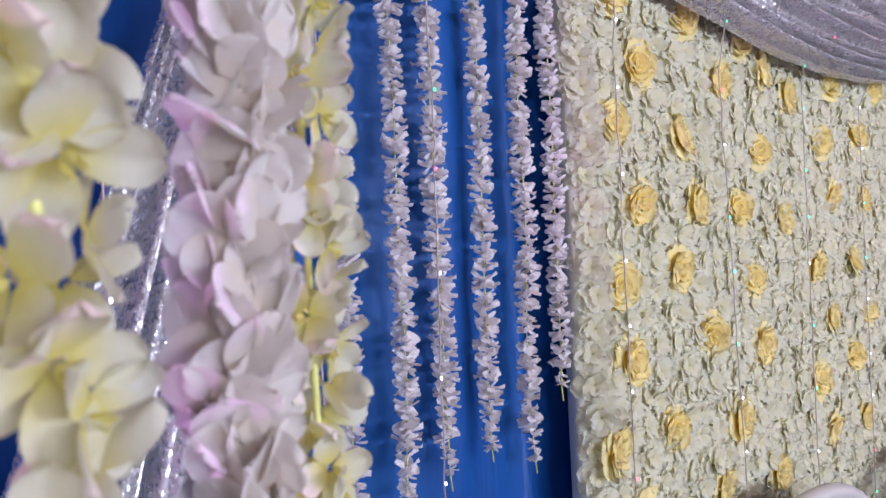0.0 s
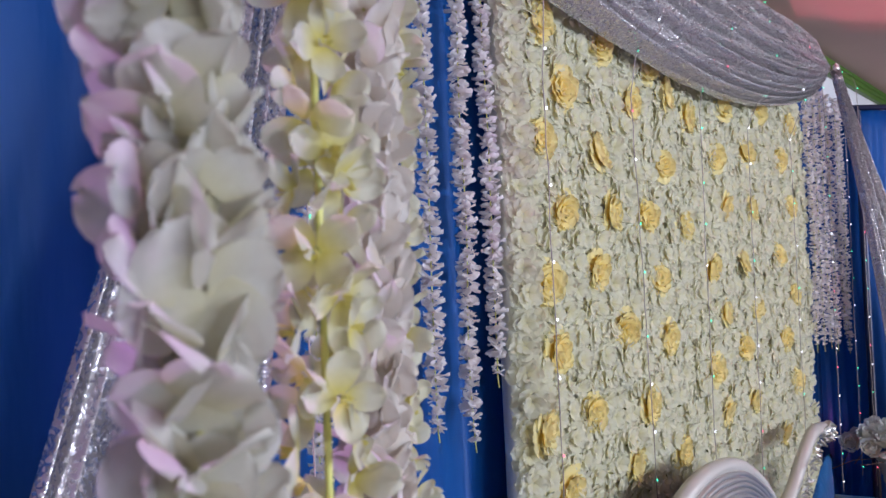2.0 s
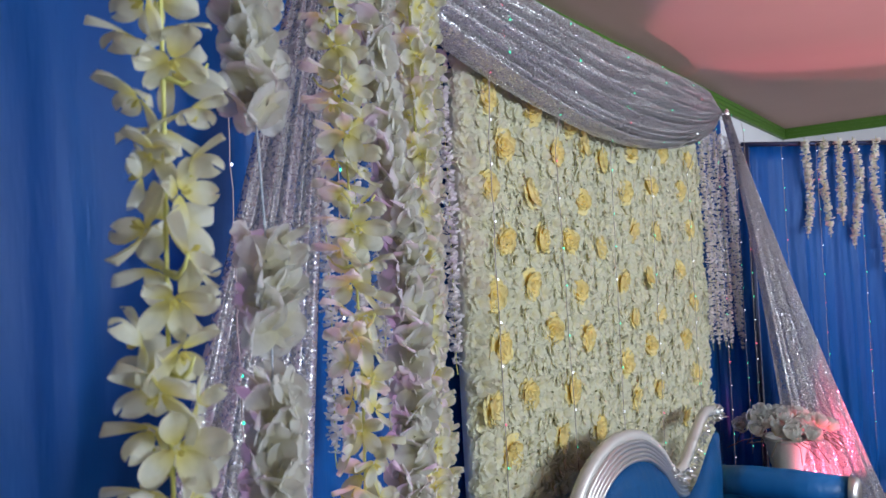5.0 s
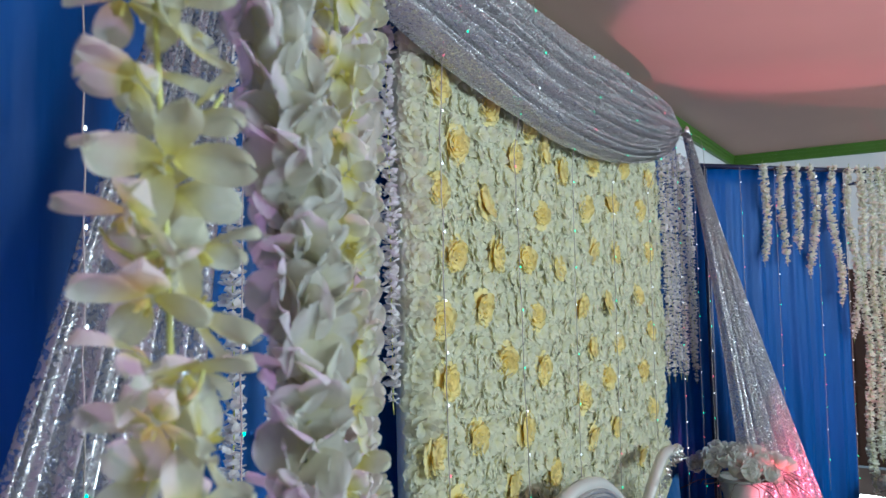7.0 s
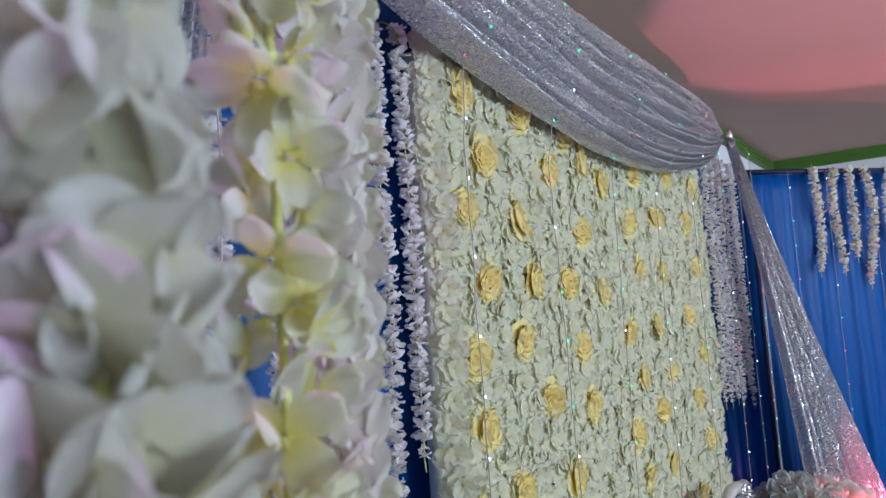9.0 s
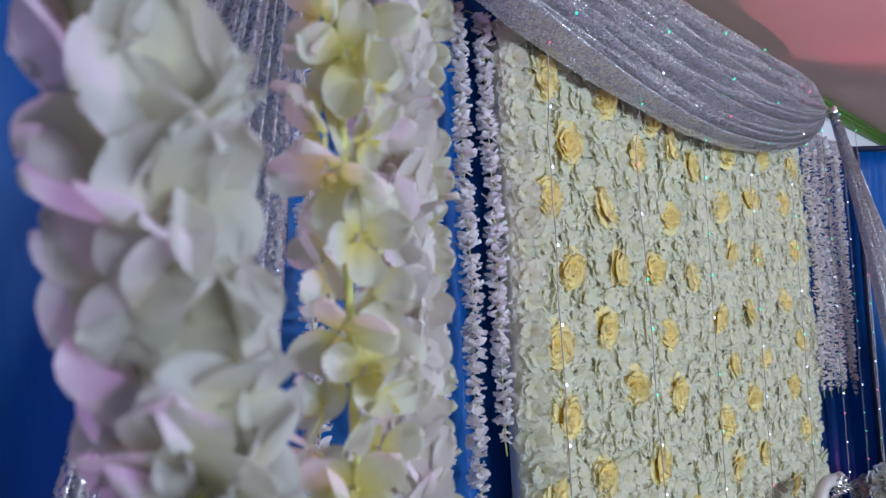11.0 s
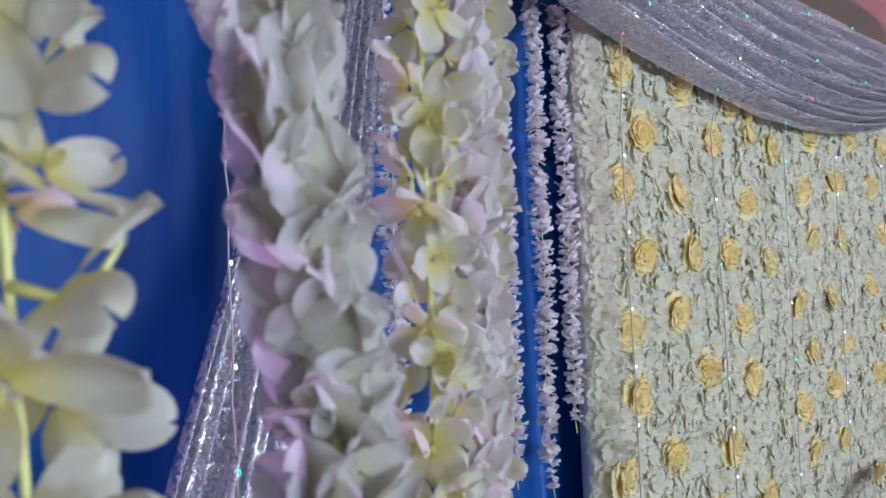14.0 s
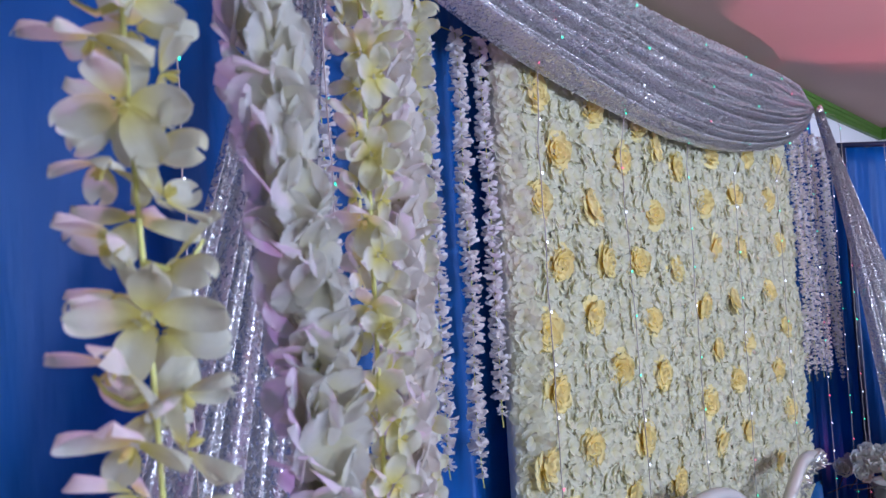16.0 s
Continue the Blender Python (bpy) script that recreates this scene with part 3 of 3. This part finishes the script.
def large_garland(x, y, z_tip, seed, meshes, label, step, around, reach, gaps=(), spread=22, stem_thick=0.0020, z_top=2.45):
    """Flowers ring after ring round a stem that hangs from the ceiling."""
    r = random.Random(seed)
    t = thing("flower_garland", (x, y, CEIL), label, "garland", "large garlands on the ceiling")
    sway = [r.uniform(-0.008, 0.008) for _ in range(4)]

    def mid(z):
        return Vector((sway[0] * math.sin(4 * z + seed) + sway[1] * math.sin(9 * z), sway[2] * math.sin(5 * z) + sway[3] * math.sin(8 * z + 1), z - CEIL))

    z, turn = z_top, r.uniform(0, 360)
    while z > z_tip:
        if not any(a < z < b for a, b in gaps):
            for k in range(around):
                a = turn + k * 360 / around + r.uniform(-18, 18)
                m = Matrix.Translation(mid(z + r.uniform(-0.004, 0.004))) @ pose(0, 0, 0, 0, 0, a) @ pose(reach * r.uniform(0.75, 1.2), 0, 0, 0, 106 + r.uniform(-spread, spread + 8), 0) @ pose(0, 0, 0, 0, 0, r.uniform(0, 360))
                part("flower", meshes[r.randrange(len(meshes))], None, t, m=m @ Matrix.Scale(r.uniform(0.85, 1.12), 4))
        z -= step * r.uniform(0.85, 1.15)
        turn += 137.5 if around == 1 else 52
    part("stem", tube([mid(CEIL - (CEIL - z_tip) * i / 40) for i in range(41)], stem_thick, 8), STEM if stem_thick > 0.0013 else CORD, t)
    bm = bmesh.new()
    z = z_top
    while z > z_tip and around == 1:
        a = r.uniform(0, 6.28)
        d = Vector((math.cos(a), math.sin(a), 0))
        o = mid(z)
        tube([o, o + d * 0.012 + Vector((0, 0, -0.004)), o + d * 0.022 + Vector((0, 0, 0.002)), o + d * 0.027 + Vector((0, 0, 0.010))], lambda u: 0.0022 * (1 - 0.6 * u), 6, bm)
        z -= 0.06
    if around == 1:
        tagged(part("tendril_spray", bm, STEM, t), kind="stuff")
    else:
        bm.free()
    return t


large_garland(-0.093, 0.287, 0.95, 1, OPEN_CREAM, "open garland of cream orchid blossoms with a yellow-green stem", 0.0112, 1, 0.013, spread=55, stem_thick=0.0014)
large_garland(0.008, 0.327, 0.95, 2, DENSE_WHITE, "dense garland of white silk petals", 0.0165, 3, 0.010, spread=30)
large_garland(0.125, 0.378, 0.95, 3, DENSE_CREAM, "cream garland of silk petals with yellow hearts", 0.018, 2, 0.012)
large_garland(0.215, 0.445, 0.95, 4, DENSE_PINK, "dense garland of pale pink silk petals", 0.0165, 3, 0.010, spread=30)
large_garland(0.275, 0.475, 0.95, 5, DENSE_CREAM, "cream garland of silk petals with yellow hearts", 0.018, 2, 0.010)
large_garland(-0.26, 0.232, 0.95, 6, DENSE_WHITE, "dense garland of white silk petals with gaps along its cord", 0.0165, 3, 0.010, spread=30, gaps=((1.70, 1.79), (1.585, 1.61), (2.02, 2.05)), stem_thick=0.0008)
large_garland(-0.375, 0.175, 0.95, 7, OPEN_CREAM, "open garland of cream orchid blossoms with a yellow-green stem", 0.0112, 1, 0.013, spread=55, stem_thick=0.0014)


# ---- strings of fairy lights ----
def light_string(points, seed, group, label, gap=0.17):
    r = random.Random(seed)
    pts = [Vector(p) for p in points]
    t = thing("light_string", pts[0], label, "fairy lights", group)
    o = pts[0]
    line = []
    for a, b in zip(pts, pts[1:]):
        n = max(2, int((b - a).length / 0.05))
        line += [a.lerp(b, i / n) + Vector((r.uniform(-0.0025, 0.0025), r.uniform(-0.002, 0.002), 0)) - o for i in range(n)]
    line.append(pts[-1] - o)
    wire = part("wire", tube(line, 0.0016, 6), WIRE, t)
    z = r.uniform(0.02, gap)
    total = len(line) - 1
    i = r.randrange(1, 3)
    while i < total:
        b = bmesh.new()
        bmesh.ops.create_uvsphere(b, u_segments=8, v_segments=6, radius=0.0023)
        for v in b.verts:
            v.co.z *= 1.7
        mat = r.choice((BULB_WHITE, BULB_WHITE, BULB_GREEN, BULB_GREEN, BULB_RED))
        part("bulb", b, mat, wire, m=Matrix.Translation(line[i] + Vector((0.002, -0.004, 0))))
        i += max(2, int(gap / 0.05 + r.uniform(-0.4, 1.4)))
    return t


for k, (x, xb) in enumerate(((1.498, 1.503), (1.985, 2.05), (2.515, 2.50), (3.01, 2.98), (3.575, 3.59))):
    def over(u):
        p = swag_point((x - KNOT_L.x) / (KNOT_R.x - KNOT_L.x), u)
        return (x, p.y - 0.012, p.z)
    light_string([over(j / 9 * 0.98) for j in range(10)] + [(x, 1.140, 2.1), (xb, 1.140, 0.3)], 300 + k, "fairy lights on the flower wall", "thin wire of tiny coloured fairy lights over the flower wall")
for k, (x, y) in enumerate(((0.60, 1.0), (0.99, 1.21), (-0.6, 1.28), (-1.1, 1.28), (4.12, 1.12), (4.45, 1.10), (4.30, 1.0))):
    light_string([(x, 1.31, 2.62), (x, y + 0.02, 2.5), (x, y, 2.42), (x + 0.01, y, 1.9), (x - 0.005, y, 1.3), (x, y, 0.3)], 320 + k, "fairy lights on the curtain", "thin wire of tiny coloured fairy lights before the blue curtain", 0.16)
for k, s in enumerate((0.22, 0.5, 0.85, 1.1)):
    p = Vector((*ROD_A, 0)) + RU * s + Vector((-0.05, -0.06, 0))
    light_string([(p.x, p.y, ROD_Z), (p.x + 0.01, p.y, 1.5), (p.x, p.y, 0.2)], 340 + k, "fairy lights on the side curtain", "thin wire of tiny coloured fairy lights before the side curtain", 0.2)
light_string([(0.345, 1.059, CEIL), (0.349, 1.059, 1.9), (0.345, 1.059, 0.9)], 350, "fairy lights among the garlands", "thin wire of tiny coloured fairy lights", 0.14)


# ---- sofa ----
sofa = thing("sofa", (2.6, 0.75, FLOOR), "ornate silver-framed sofa with blue upholstery", "sofa")
SO = Vector(sofa.location)


def crest(s):
    """The carved top line of the back, s from 0 to 1 along it."""
    pts = [(1.62, 0.45), (1.64, 0.66), (1.78, 0.84), (2.02, 0.925), (2.30, 0.90), (2.52, 0.79), (2.66, 0.665), (2.76, 0.625), (2.88, 0.66), (3.04, 0.755), (3.20, 0.82), (3.38, 0.80)]
    f = s * (len(pts) - 1)
    i = min(int(f), len(pts) - 2)
    u = f - i
    p = [Vector(q) for q in (pts[max(i - 1, 0)], pts[i], pts[i + 1], pts[min(i + 2, len(pts) - 1)])]
    return 0.5 * (2 * p[1] + (p[2] - p[0]) * u + (2 * p[0] - 5 * p[1] + 4 * p[2] - p[3]) * u * u + (3 * p[1] - p[0] - 3 * p[2] + p[3]) * u ** 3)


def crest3(s, drop=0.0, y=1.0):
    c, d = crest(s), (crest(min(1, s + 0.01)) - crest(max(0, s - 0.01))).normalized()
    n = Vector((d.y, -d.x))
    return Vector((c.x + n.x * drop, y, c.y + n.y * drop)) - SO


rail = part("back_rail", tube([crest3(i / 60, 0.0, 1.0) for i in range(61)], lambda u: 0.026, 10), GREY_WOOD, sofa, "silver painted frame")
for k in range(5):
    part("carved_bead", tube([crest3(i / 60 * 0.64, 0.022 + 0.017 * k, 0.975 - 0.004 * k) for i in range(61)], 0.0095, 8), SILVER, rail, "bright silver reeded moulding")
bm = bmesh.new()
r = random.Random(9)
for k in range(110):
    s = 0.5 + 0.5 * k / 110
    o = crest3(s, 0.012 + r.uniform(-0.022, 0.03), 0.966)
    petal(bm, Matrix.Translation(o) @ FACE @ pose(0, 0, 0, r.uniform(-30, 30), r.uniform(-40, 0), r.uniform(0, 360)), r.uniform(0.020, 0.034), 0.018, 0.5, 3, 3, r)
tagged(part("carved_leaves", bm, SILVER, sofa, "silver carved leaf ornament"), kind="stuff")
scroll = [Vector((3.38, 0.985, 0.80)) + Vector((0.045 * (1 - a / 9) * math.cos(a) - 0.02, 0, 0.045 * (1 - a / 9) * math.sin(a) - 0.02)) - SO for a in [i * 0.28 for i in range(24)]]
part("scroll", tube(scroll, lambda u: 0.022 * (1 - 0.5 * u), 10), SILVER, rail, "silver scroll at the end of the crest")


def back_pad(u, v):
    c = crest3(0.10 + 0.86 * u, 0.10, 0.96)
    z = 0.30 - SO.z
    bulge = math.sin(math.pi * min(1, max(0, u))) ** 0.5 * math.sin(math.pi * v) ** 0.6
    return Vector((c.x, c.y - 0.06 * bulge, c.z + (z - c.z) * v))


part("back_pad", sheet(back_pad, 40, 14, thick=0.02), SOFA_BLUE, sofa, "blue upholstered back")
part("back_board", box((1.66 - SO.x, 0.27, 0.15), (3.36 - SO.x, 0.30, 0.62), bevel=0.01), GREY_WOOD, sofa, soft=False)
part("seat", box((1.7 - SO.x, -0.42, 0.25), (3.40 - SO.x, 0.27, 0.43), bevel=0.05), SOFA_BLUE, sofa, "blue upholstered seat")
for ax in (1.66, 3.47):
    x = ax - SO.x
    arm = part("arm_roll", tube([(x, 0.27, 0.555), (x, 0.1, 0.56), (x, -0.1, 0.565), (x, -0.36, 0.57)], lambda u: 0.075 + 0.012 * math.sin(3 * u), 24), SOFA_BLUE, sofa, "blue rolled arm")
    b = tube([(x, -0.36, 0.57), (x, -0.385, 0.57), (x, -0.40, 0.57)], lambda u: 0.092 - 0.02 * u, 24)
    part("arm_cap", b, SILVER, arm, "silver carved arm end")
    part("arm_panel", box((x - 0.05, -0.36, 0.2), (x + 0.05, 0.27, 0.51), bevel=0.015), SOFA_BLUE, sofa)
    for y in (-0.36, 0.24):
        part("leg", tube([(x, y, 0), (x, y, 0.08), (x, y, 0.16), (x, y, 0.26)], lambda u: 0.02 + 0.022 * u, 12), SILVER, sofa, "silver carved leg")
part("apron", box((1.7 - SO.x, -0.43, 0.19), (3.40 - SO.x, -0.40, 0.26), bevel=0.008), SILVER, sofa, soft=False)


# ---- flower baskets ----
def basket(at, rim, foot, height, heads_n, spread, seed, stand_h, label):
    r = random.Random(seed)
    t = thing("flower_basket", at, label, "flower basket", "flower baskets")
    at = Vector(at)
    bm = bmesh.new()
    n, m = 28, 10
    rows = [[bm.verts.new(((foot + (rim - foot) * (j / m)) * (1 + 0.035 * math.cos(math.pi * (i + j))) * math.cos(i * math.tau / n), (foot + (rim - foot) * (j / m)) * (1 + 0.035 * math.cos(math.pi * (i + j))) * math.sin(i * math.tau / n), height * j / m)) for i in range(n)] for j in range(m + 1)]
    for j in range(m):
        for i in range(n):
            bm.faces.new((rows[j][i], rows[j][(i + 1) % n], rows[j + 1][(i + 1) % n], rows[j + 1][i]))
    bm.faces.new(rows[0][::-1])
    pot = part("pot", bm, BASKET, t, "whitewashed woven pot")
    part("rim", tube([(rim * math.cos(a * math.tau / 32), rim * math.sin(a * math.tau / 32), height) for a in range(33)], 0.012, 8), BASKET, pot)
    for k in range(heads_n):
        a, q = k * 137.5, math.sqrt((k + 0.3) / heads_n)
        x, y = spread * q * math.cos(radians(a)), spread * q * math.sin(radians(a))
        z = height + 0.05 + 0.09 * (1 - q * q) + r.uniform(-0.02, 0.02)
        part("rose", basket_roses[k % 3], None, t, m=Matrix.Translation((x, y, z)) @ pose(0, 0, 0, 0, 0, a) @ pose(0, 0, 0, 0, 55 * q, r.uniform(0, 90)) @ Matrix.Scale(r.uniform(1.1, 1.45), 4))
    bm = bmesh.new()
    for k in range(26):
        a = r.uniform(0, math.tau)
        d = Vector((math.cos(a), math.sin(a), 0))
        o = Vector((0, 0, height)) + d * spread * 0.5
        tube([o, o + d * 0.12 + Vector((0, 0, r.uniform(-0.02, 0.06))), o + d * r.uniform(0.17, 0.24) + Vector((r.uniform(-0.03, 0.03), r.uniform(-0.03, 0.03), r.uniform(-0.12, 0.06)))], 0.0025, 5, bm)
    tagged(part("twig_spray", bm, TWIG, t), kind="stuff")
    bm = tube([(0, 0, FLOOR - at.z), (0, 0, FLOOR - at.z + 0.02), (0, 0, FLOOR - at.z + 0.03), (0, 0, 0)], lambda u: 0.12 if u < 0.4 else 0.06, 24)
    part("pedestal", bm, BASKET, t, "white pedestal")
    return t


def white_rose(seed):
    r = random.Random(seed)
    bm = bmesh.new()
    for ring, (count, rad, tilt, size) in enumerate(((3, 0.002, -84, 0.034), (4, 0.008, -72, 0.04), (5, 0.014, -58, 0.044), (6, 0.02, -38, 0.044))):
        for k in range(count):
            petal(bm, pose(0, 0, 0, 0, 0, 360 / count * k + ring * 29 + r.uniform(-8, 8)) @ pose(rad, 0, 0, r.uniform(-8, 8), tilt + r.uniform(-7, 7), 0), size, size * 1.15, 0.45, 3, 3, r, True, 0.05)
    return smooth(meshed("rose", bm, WHITE))


basket_roses = [white_rose(400 + k) for k in range(3)]
basket((4.35, 0.87, 0.25), 0.13, 0.085, 0.20, 28, 0.26, 21, 0.4, "white woven pot full of white silk roses beside the sofa")
# bright tube lying on the floor before the door
bar = thing("light_bar", (6.42, -0.05, FLOOR), "glowing white tube lying on the floor before the door", "light bar")
part("tube", tube([(0, -0.42, 0.022), (0, 0.42, 0.022)], 0.02, 10), PANEL_LIGHT, bar, "glowing white tube")
for sy in (-0.44, 0.44):
    part("end_cap", tube([(0, sy - 0.02, 0.022), (0, sy + 0.02, 0.022)], 0.022, 10), BLACK, bar, "black end cap")
basket((5.55, -0.05, -0.02), 0.13, 0.085, 0.16, 24, 0.21, 22, 0.15, "white woven pot full of white silk roses below the garlands")

# ---- stage spotlights on the floor ----
for (x, y, z), target, *_ in STAGE_LAMPS:
    t = thing("stage_spotlight", (x, y, FLOOR), "black floor spotlight casting coloured light", "spotlight", "stage spotlights")
    d = (Vector(target) - Vector((x, y, z))).normalized()
    o = Vector((0, 0, z - FLOOR))
    can = part("can", tube([o - d * 0.10, o - d * 0.03, o + d * 0.04], 0.085, 20, closed=False), BLACK, t)
    part("back_plate", tube([o - d * 0.105, o - d * 0.10], 0.085, 20), BLACK, can)
    part("bracket", tube([(-0.1, 0, 0.2), (-0.1, 0, 0.01), (0.1, 0, 0.01), (0.1, 0, 0.2)], 0.008, 6), BLACK, t)
